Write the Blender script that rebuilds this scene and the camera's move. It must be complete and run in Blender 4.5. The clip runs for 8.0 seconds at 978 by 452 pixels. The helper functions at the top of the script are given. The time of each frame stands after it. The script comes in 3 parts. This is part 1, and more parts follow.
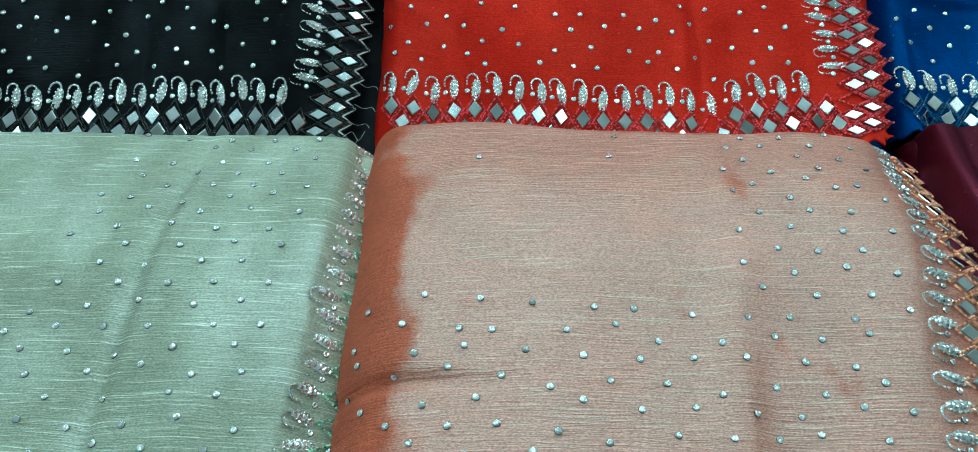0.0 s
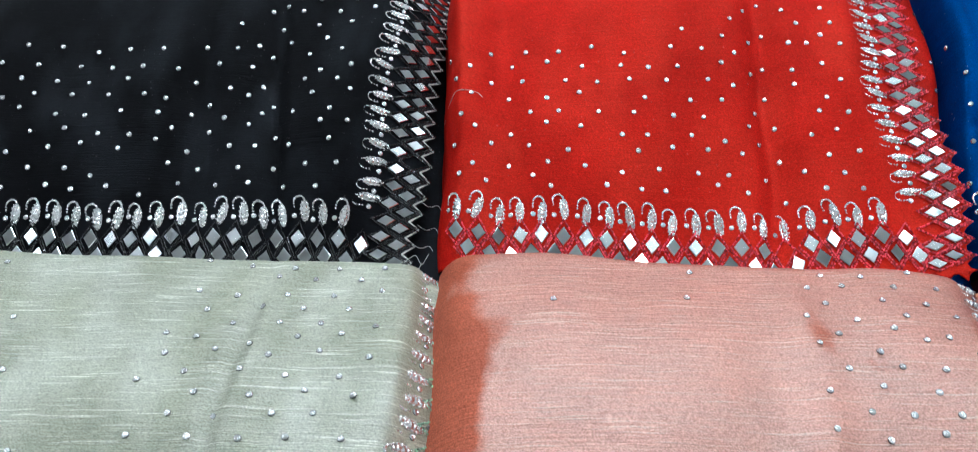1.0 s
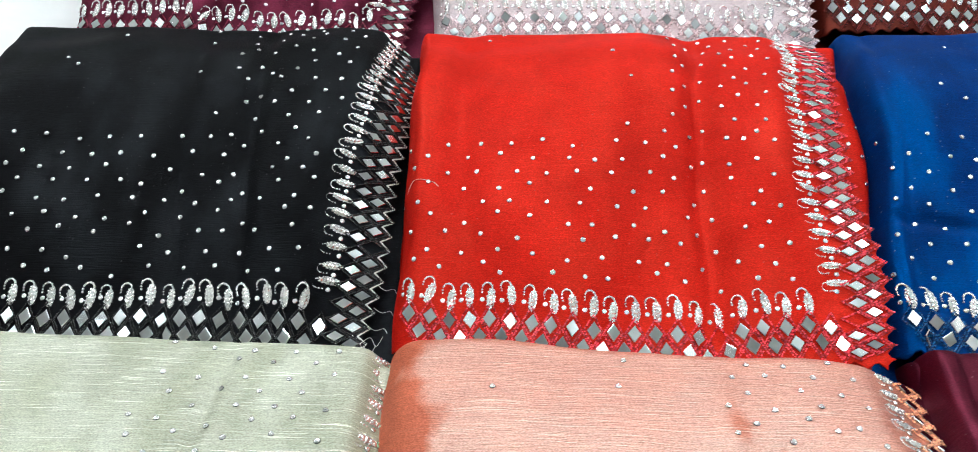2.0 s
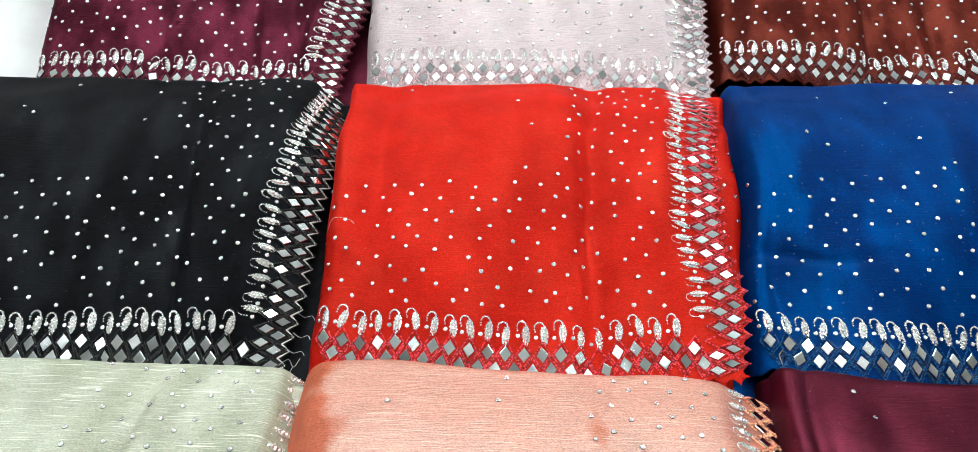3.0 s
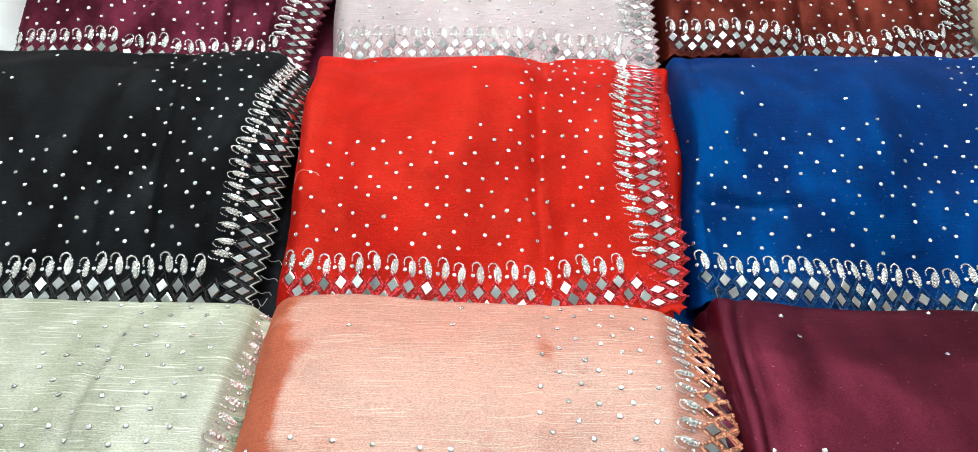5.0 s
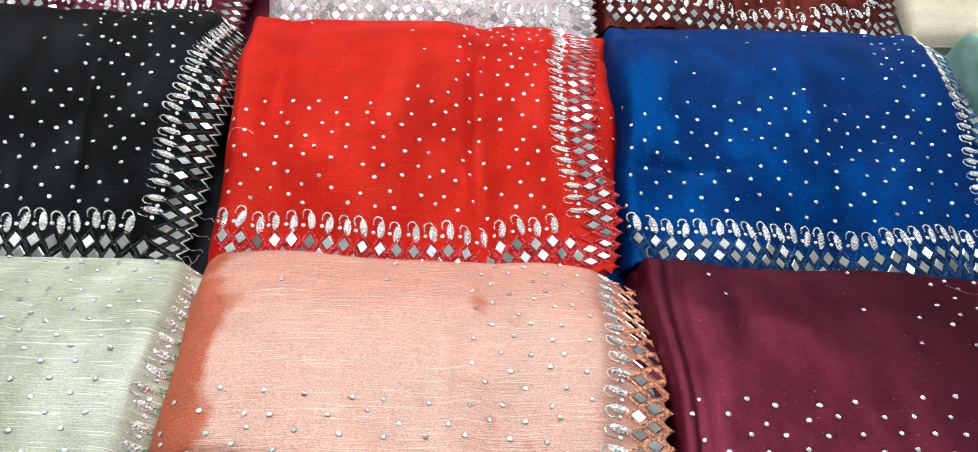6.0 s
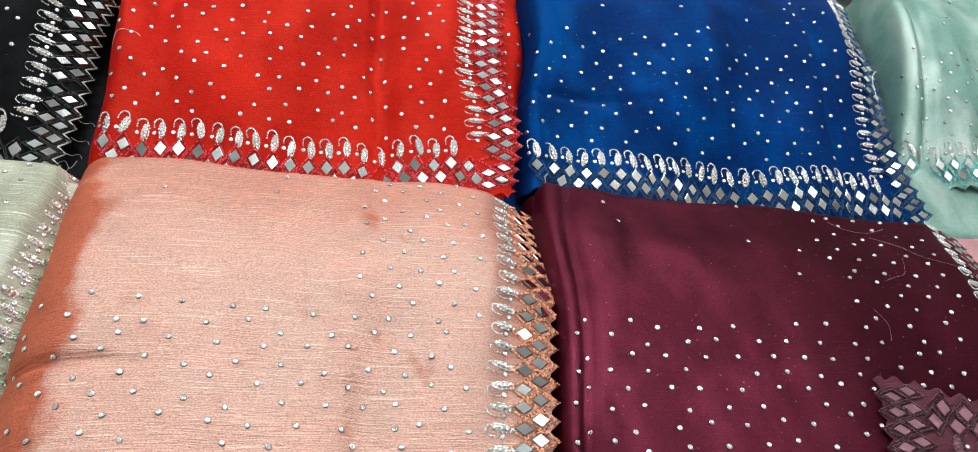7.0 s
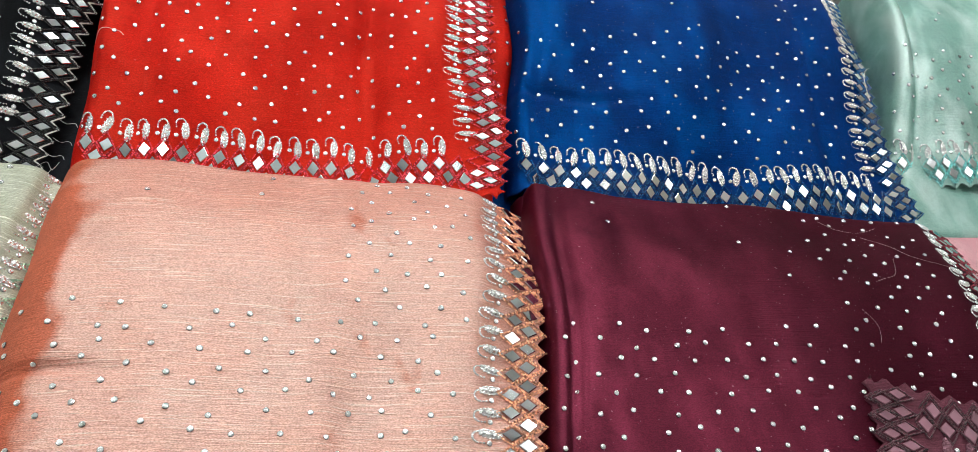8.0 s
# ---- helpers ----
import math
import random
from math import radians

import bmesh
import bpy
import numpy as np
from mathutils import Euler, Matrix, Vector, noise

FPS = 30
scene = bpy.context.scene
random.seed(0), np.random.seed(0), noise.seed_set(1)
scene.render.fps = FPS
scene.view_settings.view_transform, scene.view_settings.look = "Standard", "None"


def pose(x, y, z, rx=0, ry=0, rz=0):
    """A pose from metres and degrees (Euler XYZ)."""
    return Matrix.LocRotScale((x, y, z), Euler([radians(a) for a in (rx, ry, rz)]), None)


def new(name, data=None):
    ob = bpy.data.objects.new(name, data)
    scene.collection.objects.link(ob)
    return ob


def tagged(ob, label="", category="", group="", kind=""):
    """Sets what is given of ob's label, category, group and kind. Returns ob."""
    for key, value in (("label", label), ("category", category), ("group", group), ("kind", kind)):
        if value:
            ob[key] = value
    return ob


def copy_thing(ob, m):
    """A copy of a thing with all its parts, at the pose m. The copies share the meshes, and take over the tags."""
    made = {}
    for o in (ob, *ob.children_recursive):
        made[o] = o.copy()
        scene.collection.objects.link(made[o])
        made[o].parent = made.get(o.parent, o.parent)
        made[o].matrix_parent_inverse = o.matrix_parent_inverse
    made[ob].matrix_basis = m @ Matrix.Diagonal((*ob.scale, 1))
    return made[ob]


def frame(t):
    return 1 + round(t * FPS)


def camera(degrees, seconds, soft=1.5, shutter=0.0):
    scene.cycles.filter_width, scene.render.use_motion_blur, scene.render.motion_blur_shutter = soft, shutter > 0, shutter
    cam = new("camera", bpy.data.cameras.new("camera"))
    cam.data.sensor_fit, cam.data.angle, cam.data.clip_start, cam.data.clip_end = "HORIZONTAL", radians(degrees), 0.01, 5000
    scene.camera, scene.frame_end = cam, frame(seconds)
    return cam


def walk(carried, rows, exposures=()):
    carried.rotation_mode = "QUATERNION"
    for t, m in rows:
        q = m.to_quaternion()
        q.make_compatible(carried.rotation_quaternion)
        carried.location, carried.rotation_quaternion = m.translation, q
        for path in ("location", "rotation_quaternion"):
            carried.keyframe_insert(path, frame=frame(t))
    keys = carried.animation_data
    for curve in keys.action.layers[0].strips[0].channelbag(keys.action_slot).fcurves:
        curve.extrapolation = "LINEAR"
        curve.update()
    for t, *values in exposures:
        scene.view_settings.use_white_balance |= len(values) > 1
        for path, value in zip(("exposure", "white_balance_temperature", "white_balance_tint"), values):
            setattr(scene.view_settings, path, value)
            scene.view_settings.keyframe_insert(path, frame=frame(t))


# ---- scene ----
import itertools

cam = camera(60.2, 8.0, soft=0.6, shutter=0.2)
METRES, EYE, TILT, LEAN, TURN = 0.384, 1.144, -52.0, 0.0, 0.0
ROWS = [
    (0.0, 0.0, 0.0, 0.0, 0.0, 0.0, -0.0),
    (0.5, -0.0415, 0.0455, 0.0068, 0.5, 0.47, -0.17),
    (1.0, -0.0813, 0.0303, 0.155, 1.03, 1.96, -0.61),
    (1.5, -0.0944, 0.015, 0.1892, 1.07, 4.39, -0.89),
    (2.0, -0.0042, -0.0575, 0.2244, 0.8, 4.85, -1.26),
    (3.5, 0.1626, -0.2923, 0.1911, -0.94, 8.14, -0.87),
    (4.0, 0.1646, -0.3143, 0.1582, -1.39, 8.94, -0.77),
    (4.5, 0.1749, -0.3258, 0.0949, -1.71, 8.72, -0.65),
    (6.0, 0.1927, -0.3366, -0.0074, -6.09, 7.69, -0.32),
    (6.5, 0.2075, -0.3237, -0.0451, -11.67, 5.2, -1.72),
    (7.0, 0.2336, -0.3198, -0.0565, -12.03, 4.25, -2.06),
    (7.5, 0.2472, -0.3183, -0.0476, -12.38, 4.04, -2.04),
    (8.0, 0.246, -0.3085, -0.0368, -12.44, 3.69, -1.94),
]
EXPOSURES = [
    (0.0, -0.40, 4550, -31), (0.2, -0.42, 4680, -28), (0.5, -0.34, 5050, -12), (0.8, -0.12, 5450, 4), (1.0, -0.02, 5300, 4), (1.5, 0.26, 5750, 3),
    (2.2, 0.34, 5750, 2), (3.3, 0.38, 5900, 1), (4.7, 0.38, 5900, 1), (5.8, 0.36, 5850, 3), (7.0, 0.16, 6000, 4), (8.0, 0.16, 6000, 4),
]
walk(cam, [(t, pose(0, 0, EYE, TILT, LEAN, TURN) @ pose(METRES * x, METRES * y, METRES * z, 90 + pitch, roll, yaw)) for t, x, y, z, yaw, pitch, roll in ROWS], EXPOSURES)

# ---- world and lights ----
world = bpy.data.worlds.new("world")
scene.world = world
world.use_nodes = True
world.node_tree.nodes["Background"].inputs[0].default_value = (0.8, 0.9, 1.0, 1)
world.node_tree.nodes["Background"].inputs[1].default_value = 0.02
T = 0.75           # height of the table top
CEIL = 2.8

# ---- materials ----


def mat(name, colour, rough=0.5, metal=0.0, spec=0.5):
    m = bpy.data.materials.new(name)
    m.use_nodes = True
    b = m.node_tree.nodes["Principled BSDF"]
    b.inputs["Base Color"].default_value = (*colour, 1)
    b.inputs["Roughness"].default_value = rough
    b.inputs["Metallic"].default_value = metal
    b.inputs["Specular IOR Level"].default_value = spec
    return m


def tex(m, kind, scale, stretch=(1, 1, 1), detail=3.0, sway=0.0):
    """A noise texture in the object's own metres; sway bends its threads."""
    n, l = m.node_tree.nodes, m.node_tree.links
    co, mp, t = n.new("ShaderNodeTexCoord"), n.new("ShaderNodeMapping"), n.new(kind)
    mp.inputs["Scale"].default_value = stretch
    t.inputs["Scale"].default_value = scale
    t.inputs["Detail"].default_value = detail
    place = co.outputs["Object"]
    if sway:
        bend, mid, add = n.new("ShaderNodeTexNoise"), n.new("ShaderNodeVectorMath"), n.new("ShaderNodeVectorMath")
        bend.inputs["Scale"].default_value, bend.inputs["Detail"].default_value = 26.0, 2.0
        mid.operation, mid.inputs[1].default_value, mid.inputs[2].default_value = "MULTIPLY_ADD", (0, sway, 0), (0, -sway / 2, 0)
        l.new(place, bend.inputs["Vector"])
        l.new(bend.outputs["Color"], mid.inputs[0])
        l.new(place, add.inputs[0])
        l.new(mid.outputs[0], add.inputs[1])
        place = add.outputs[0]
    l.new(place, mp.inputs[0])
    l.new(mp.outputs[0], t.inputs["Vector"])
    return t


def satin(name, colour, thread, gloss=0.22, rough=0.42, sheen=(1, 1, 1), slub=0.35, relief=0.8, uneven=0.3, turned=None, lint=0.0, weave=0.04, patch=(0.40, 0.62), sway=0.004, spark=0.25, fade=None):
    """Woven satin: slub threads across, blotchy dye, and a broad silky gloss."""
    m = mat(name, colour, 0.65, 0, 0.05)
    n, l = m.node_tree.nodes, m.node_tree.links
    b, out = n["Principled BSDF"], n["Material Output"]
    fine = tex(m, "ShaderNodeTexNoise", 1.0, (90, 1150, 90), 3, sway)
    slubs = tex(m, "ShaderNodeTexNoise", 1.0, (26, 1350, 26), 2, sway)
    blot = tex(m, "ShaderNodeTexNoise", 22.0, (1, 1, 1), 4)
    r1 = n.new("ShaderNodeMapRange")
    r1.inputs[1].default_value, r1.inputs[2].default_value = 0.59, 0.70
    r1.inputs[4].default_value = slub
    l.new(slubs.outputs[0], r1.inputs[0])
    mix = n.new("ShaderNodeMix")
    mix.data_type = "RGBA"
    mix.inputs[6].default_value, mix.inputs[7].default_value = (*colour, 1), (*thread, 1)
    l.new(r1.outputs[0], mix.inputs[0])
    r2 = n.new("ShaderNodeMapRange")
    r2.inputs[1].default_value, r2.inputs[2].default_value = 0.3, 0.7
    r2.inputs[3].default_value, r2.inputs[4].default_value = 0.84, 1.12
    l.new(blot.outputs[0], r2.inputs[0])
    mul = n.new("ShaderNodeVectorMath")
    mul.operation = "SCALE"
    l.new(mix.outputs[2], mul.inputs[0])
    grain, r7, mul3 = tex(m, "ShaderNodeTexNoise", 1.0, (900, 1700, 900), 2), n.new("ShaderNodeMapRange"), n.new("ShaderNodeMath")
    r7.inputs[1].default_value, r7.inputs[2].default_value = 0.3, 0.7
    r7.inputs[3].default_value, r7.inputs[4].default_value = 0.70, 1.30
    mul3.operation = "MULTIPLY"
    l.new(grain.outputs[0], r7.inputs[0])
    r8, mul4 = n.new("ShaderNodeMapRange"), n.new("ShaderNodeMath")
    r8.inputs[1].default_value, r8.inputs[2].default_value = 0.36, 0.64
    r8.inputs[3].default_value, r8.inputs[4].default_value = 1 - weave, 1 + weave
    mul4.operation = "MULTIPLY"
    l.new(fine.outputs[0], r8.inputs[0])
    l.new(r2.outputs[0], mul4.inputs[0])
    l.new(r8.outputs[0], mul4.inputs[1])
    l.new(mul4.outputs[0], mul3.inputs[0])
    l.new(r7.outputs[0], mul3.inputs[1])
    l.new(mul3.outputs[0], mul.inputs["Scale"])
    l.new(mul.outputs[0], b.inputs["Base Color"])
    add = n.new("ShaderNodeMath")
    add.operation = "ADD"
    l.new(fine.outputs[0], add.inputs[0])
    l.new(slubs.outputs[0], add.inputs[1])
    bump = n.new("ShaderNodeBump")
    bump.inputs["Strength"].default_value = relief
    bump.inputs["Distance"].default_value = 0.0004
    l.new(add.outputs[0], bump.inputs["Height"])
    g = n.new("ShaderNodeBsdfGlossy")
    g.inputs["Color"].default_value = (*sheen, 1)
    r3 = n.new("ShaderNodeMapRange")
    r3.inputs[3].default_value, r3.inputs[4].default_value = rough - 0.1, rough + 0.1
    l.new(blot.outputs[0], r3.inputs[0])
    l.new(r3.outputs[0], g.inputs["Roughness"])
    ms = n.new("ShaderNodeMixShader")
    pile = tex(m, "ShaderNodeTexNoise", 24.0, (1.4, 0.7, 1), 8)
    r4 = n.new("ShaderNodeMapRange")
    r4.inputs[1].default_value, r4.inputs[2].default_value = patch
    r4.inputs[3].default_value, r4.inputs[4].default_value = gloss * (1 - uneven), gloss * (1 + uneven)
    l.new(pile.outputs[0], r4.inputs[0])
    glint, mul5 = n.new("ShaderNodeMapRange"), n.new("ShaderNodeMath")
    glint.inputs[1].default_value, glint.inputs[2].default_value = 0.32, 0.68
    glint.inputs[3].default_value, glint.inputs[4].default_value = 1 - spark, 1 + spark
    mul5.operation = "MULTIPLY"
    l.new(grain.outputs[0], glint.inputs[0])
    l.new(glint.outputs[0], mul5.inputs[0])
    l.new(r4.outputs[0], mul5.inputs[1])
    last = mul5.outputs[0]
    if fade:  # uneven light across the cloth, put into the sheen: strong left, weak right
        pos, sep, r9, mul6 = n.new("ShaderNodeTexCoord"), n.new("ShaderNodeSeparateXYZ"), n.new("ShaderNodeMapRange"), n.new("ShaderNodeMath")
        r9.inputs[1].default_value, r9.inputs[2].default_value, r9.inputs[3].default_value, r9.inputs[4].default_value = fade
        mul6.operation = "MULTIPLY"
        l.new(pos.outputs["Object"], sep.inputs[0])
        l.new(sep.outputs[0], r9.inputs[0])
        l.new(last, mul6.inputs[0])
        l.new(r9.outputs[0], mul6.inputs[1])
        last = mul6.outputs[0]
    if turned is not None:  # left of here the fold's shaded side is painted: less sheen, fewer pale threads
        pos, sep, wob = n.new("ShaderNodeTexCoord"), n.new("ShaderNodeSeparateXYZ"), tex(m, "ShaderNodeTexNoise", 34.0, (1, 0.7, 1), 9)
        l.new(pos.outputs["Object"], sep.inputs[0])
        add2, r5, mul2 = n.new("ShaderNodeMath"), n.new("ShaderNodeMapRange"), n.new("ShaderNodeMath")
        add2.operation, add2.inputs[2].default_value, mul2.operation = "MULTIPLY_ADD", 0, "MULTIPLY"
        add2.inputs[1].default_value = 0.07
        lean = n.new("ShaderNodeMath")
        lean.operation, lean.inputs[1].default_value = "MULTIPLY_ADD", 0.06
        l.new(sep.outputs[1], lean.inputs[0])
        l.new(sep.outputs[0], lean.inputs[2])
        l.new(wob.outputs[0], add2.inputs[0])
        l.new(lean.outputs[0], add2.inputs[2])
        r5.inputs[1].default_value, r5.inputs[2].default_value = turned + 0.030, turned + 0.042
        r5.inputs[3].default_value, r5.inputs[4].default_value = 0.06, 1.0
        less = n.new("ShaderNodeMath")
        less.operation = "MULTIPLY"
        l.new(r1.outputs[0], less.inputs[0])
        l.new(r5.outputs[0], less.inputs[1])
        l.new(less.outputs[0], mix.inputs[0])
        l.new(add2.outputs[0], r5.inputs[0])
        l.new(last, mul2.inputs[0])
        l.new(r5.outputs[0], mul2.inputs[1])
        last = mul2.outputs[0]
    l.new(last, ms.inputs[0])
    if lint:
        speck, r6, mix2 = tex(m, "ShaderNodeTexNoise", 420.0, (1, 1, 1), 1), n.new("ShaderNodeMapRange"), n.new("ShaderNodeMix")
        r6.inputs[1].default_value, r6.inputs[2].default_value, r6.inputs[4].default_value = 0.74, 0.80, lint
        mix2.data_type = "RGBA"
        mix2.inputs[7].default_value = (0.5, 0.45, 0.45, 1)
        l.new(speck.outputs[0], r6.inputs[0])
        l.new(r6.outputs[0], mix2.inputs[0])
        l.new(mul.outputs[0], mix2.inputs[6])
        l.new(mix2.outputs[2], b.inputs["Base Color"])
    for s in (b, g):
        l.new(bump.outputs[0], s.inputs["Normal"])
    l.new(b.outputs[0], ms.inputs[1])
    l.new(g.outputs[0], ms.inputs[2])
    l.new(ms.outputs[0], out.inputs[0])
    return m


def varied(m, low, high, rough=None):
    """Shift the brightness piece by piece."""
    n, l = m.node_tree.nodes, m.node_tree.links
    b, info, r = n["Principled BSDF"], n.new("ShaderNodeObjectInfo"), n.new("ShaderNodeMapRange")
    mul = n.new("ShaderNodeVectorMath")
    mul.operation = "SCALE"
    mul.inputs[0].default_value = b.inputs["Base Color"].default_value[:3]
    r.inputs[3].default_value, r.inputs[4].default_value = low, high
    l.new(info.outputs["Random"], r.inputs[0])
    l.new(r.outputs[0], mul.inputs["Scale"])
    l.new(mul.outputs[0], b.inputs["Base Color"])
    if rough:
        q = n.new("ShaderNodeMapRange")
        q.inputs[3].default_value, q.inputs[4].default_value = rough
        l.new(info.outputs["Random"], q.inputs[0])
        l.new(q.outputs[0], b.inputs["Roughness"])
    return m


def mottled(m, scale, low, high, relief=0.0):
    """Uneven tone and a little relief on a plain surface."""
    n, l = m.node_tree.nodes, m.node_tree.links
    b, t, r = n["Principled BSDF"], tex(m, "ShaderNodeTexNoise", scale), n.new("ShaderNodeMapRange")
    mul = n.new("ShaderNodeVectorMath")
    mul.operation = "SCALE"
    mul.inputs[0].default_value = b.inputs["Base Color"].default_value[:3]
    r.inputs[3].default_value, r.inputs[4].default_value = low, high
    l.new(t.outputs[0], r.inputs[0])
    l.new(r.outputs[0], mul.inputs["Scale"])
    l.new(mul.outputs[0], b.inputs["Base Color"])
    if relief:
        bump = n.new("ShaderNodeBump")
        bump.inputs["Strength"].default_value, bump.inputs["Distance"].default_value = 0.4, relief
        l.new(t.outputs[0], bump.inputs["Height"])
        l.new(bump.outputs[0], b.inputs["Normal"])
    return m


def glow(name, colour, power):
    m = mat(name, (0.8, 0.8, 0.8))
    b = m.node_tree.nodes["Principled BSDF"]
    b.inputs["Emission Color"].default_value = (*colour, 1)
    b.inputs["Emission Strength"].default_value = power
    return m


MIRROR = varied(mat("mirror_glass", (0.80, 0.84, 0.86), 0.06, 1.0), 0.55, 1.0, (0.03, 0.16))
STONE = varied(mat("foiled_crystal", (0.97, 0.98, 0.99), 0.16, 0.85, 1.0), 0.85, 1.0, (0.10, 0.24))
FOIL = mat("dark_foil", (0.07, 0.075, 0.08), 0.3, 0.8)
CRYSTAL = varied(mat("set_crystals", (0.93, 0.93, 0.92), 0.13, 0.75, 0.9), 0.9, 1.0, (0.08, 0.20))
DULL = varied(mat("veiled_mirror", (0.30, 0.14, 0.18), 0.42, 0.6), 0.6, 1.0)
WHITE = mottled(mat("white_sheet", (0.87, 0.87, 0.88), 0.75), 30, 0.9, 1.08, 0.002)
PAINT = mottled(mat("wall_paint", (0.74, 0.74, 0.72), 0.8), 6, 0.92, 1.05)
CEILPAINT = mottled(mat("ceiling_paint", (0.80, 0.80, 0.78), 0.85), 6, 0.94, 1.04)
TILE = mottled(mat("floor_tile", (0.42, 0.40, 0.37), 0.35), 8, 0.85, 1.1)
WOOD = mottled(mat("table_wood", (0.22, 0.13, 0.07), 0.45), 14, 0.7, 1.2)
THREAD = mat("white_thread", (0.75, 0.74, 0.70), 0.6)

# ---- helpers for building ----


def part(name, data, parent, material=None, label="", kind=""):
    """A mesh object under its thing; data is a mesh or a bmesh."""
    if isinstance(data, bmesh.types.BMesh):
        me = bpy.data.meshes.new(name)
        data.to_mesh(me)
        data.free()
        data = me
    if material and not data.materials:
        data.materials.append(material)
    ob = new(name, data)
    ob.parent = parent
    return tagged(ob, label, kind=kind)


def smooth(me):
    me.polygons.foreach_set("use_smooth", [True] * len(me.polygons))
    return me


def box_mesh(name, lo, hi, bevel=0.0):
    bm = bmesh.new()
    bmesh.ops.create_cube(bm, size=1)
    for v in bm.verts:
        v.co = [lo[i] + (v.co[i] + 0.5) * (hi[i] - lo[i]) for i in range(3)]
    if bevel:
        bmesh.ops.bevel(bm, geom=bm.edges[:], offset=bevel, segments=2, affect="EDGES")
    me = bpy.data.meshes.new(name)
    bm.to_mesh(me)
    bm.free()
    return me


def structure(name, lo, hi, material, label, category):
    me = box_mesh(name, lo, hi)
    me.materials.append(material)
    return tagged(new(name, me), label, category, kind="structure")


# ---- the room ----
X0, X1, Y0, Y1 = -3.0, 3.2, -2.4, 4.6
structure("floor", (X0, Y0, -0.1), (X1, Y1, 0), TILE, "pale stone tiled shop floor", "floor")
structure("ceiling", (X0, Y0, CEIL), (X1, Y1, CEIL + 0.1), CEILPAINT, "white painted shop ceiling", "ceiling")
structure("wall_north", (X0, Y1, 0), (X1, Y1 + 0.1, CEIL), PAINT, "plain off-white painted shop wall", "wall")
structure("wall_south", (X0, Y0 - 0.1, 0), (X1, Y0, CEIL), PAINT, "plain off-white painted shop wall", "wall")
structure("wall_west", (X0 - 0.1, Y0 - 0.1, 0), (X0, Y1 + 0.1, CEIL), PAINT, "plain off-white painted shop wall", "wall")
structure("wall_east", (X1, Y0 - 0.1, 0), (X1 + 0.1, Y1 + 0.1, CEIL), PAINT, "plain off-white painted shop wall", "wall")

PANEL = glow("panel_diffuser", (1.0, 0.97, 0.93), 5.6)
# no known source: upward glow added to the battens to brighten the ceiling
CEILING_FILL = glow("ceiling_fill", (1.0, 0.97, 0.93), 6.0)
SPOT = glow("downlight_lens", (1.0, 0.96, 0.90), 160.0)
METAL = mat("lamp_metal", (0.7, 0.7, 0.7), 0.35, 1.0)


def batten():
    """A lamp hung a hand below the ceiling on two rods, shining down, its added top glow up."""
    ob = tagged(new("ceiling_batten_light"), "long white LED batten light hung below the ceiling", "ceiling light", "batten lights", "thing")
    part("housing", box_mesh("batten_housing", (-0.62, -0.16, -0.21), (0.62, 0.16, -0.18), 0.004), ob, METAL)
    part("diffuser", box_mesh("batten_face", (-0.60, -0.14, -0.216), (0.60, 0.14, -0.211)), ob, PANEL, "glowing white diffuser")
    part("ceiling_fill", box_mesh("batten_top", (-0.60, -0.14, -0.179), (0.60, 0.14, -0.174)), ob, CEILING_FILL, "added glow strip that brightens the ceiling")
    for x in (-0.45, 0.45):
        part("rod", box_mesh("batten_rod", (x - 0.004, -0.004, -0.18), (x + 0.004, 0.004, 0)), ob, METAL)
    return ob


def downlight():
    ob = tagged(new("downlight"), "small round bright downlight in the ceiling", "ceiling light", "downlights", "thing")
    for name, r0, z0, z1, m in (("ring", 0.055, -0.012, 0, METAL), ("lens", 0.034, -0.017, -0.012, SPOT)):
        bm = bmesh.new()
        bmesh.ops.create_cone(bm, cap_ends=True, segments=24, radius1=r0, radius2=r0 * 1.1, depth=z1 - z0)
        bmesh.ops.translate(bm, verts=bm.verts[:], vec=(0, 0, (z0 + z1) / 2))
        part(name, bm, ob, m)
    return ob


first = batten()
first.matrix_basis = pose(-1.6, 0.8, CEIL)
for k in range(2, 15, 2):
    copy_thing(first, pose(-1.6 + 1.6 * (k % 3), 0.8 + 0.75 * (k // 3), CEIL))
first = downlight()
first.matrix_basis = pose(0.0, 1.5, CEIL)
for x, y in ((-0.7, 1.8), (0.75, 1.9), (0.1, 2.5), (-0.3, 3.3), (0.6, 3.2), (0.0, 0.2), (-1.5, 1.4), (1.6, 1.3), (-1.5, 2.8), (1.7, 2.7), (-0.5, 0.5), (0.6, 0.6)):
    copy_thing(first, pose(x, y, CEIL))

# ---- the table ----
table = tagged(new("display_table"), "long wooden display table under a white sheet", "table")
table.location = (0.25, 0.72, 0)
part("tabletop", box_mesh("tabletop", (-1.15, -0.85, T - 0.05), (1.15, 0.85, T - 0.012), 0.004), table, WOOD)
for sx in (-1, 1):
    for sy in (-1, 1):
        x, y = sx * 1.07, sy * 0.77
        part("leg", box_mesh("leg", (x - 0.035, y - 0.035, 0), (x + 0.035, y + 0.035, T - 0.05), 0.004), table, WOOD)


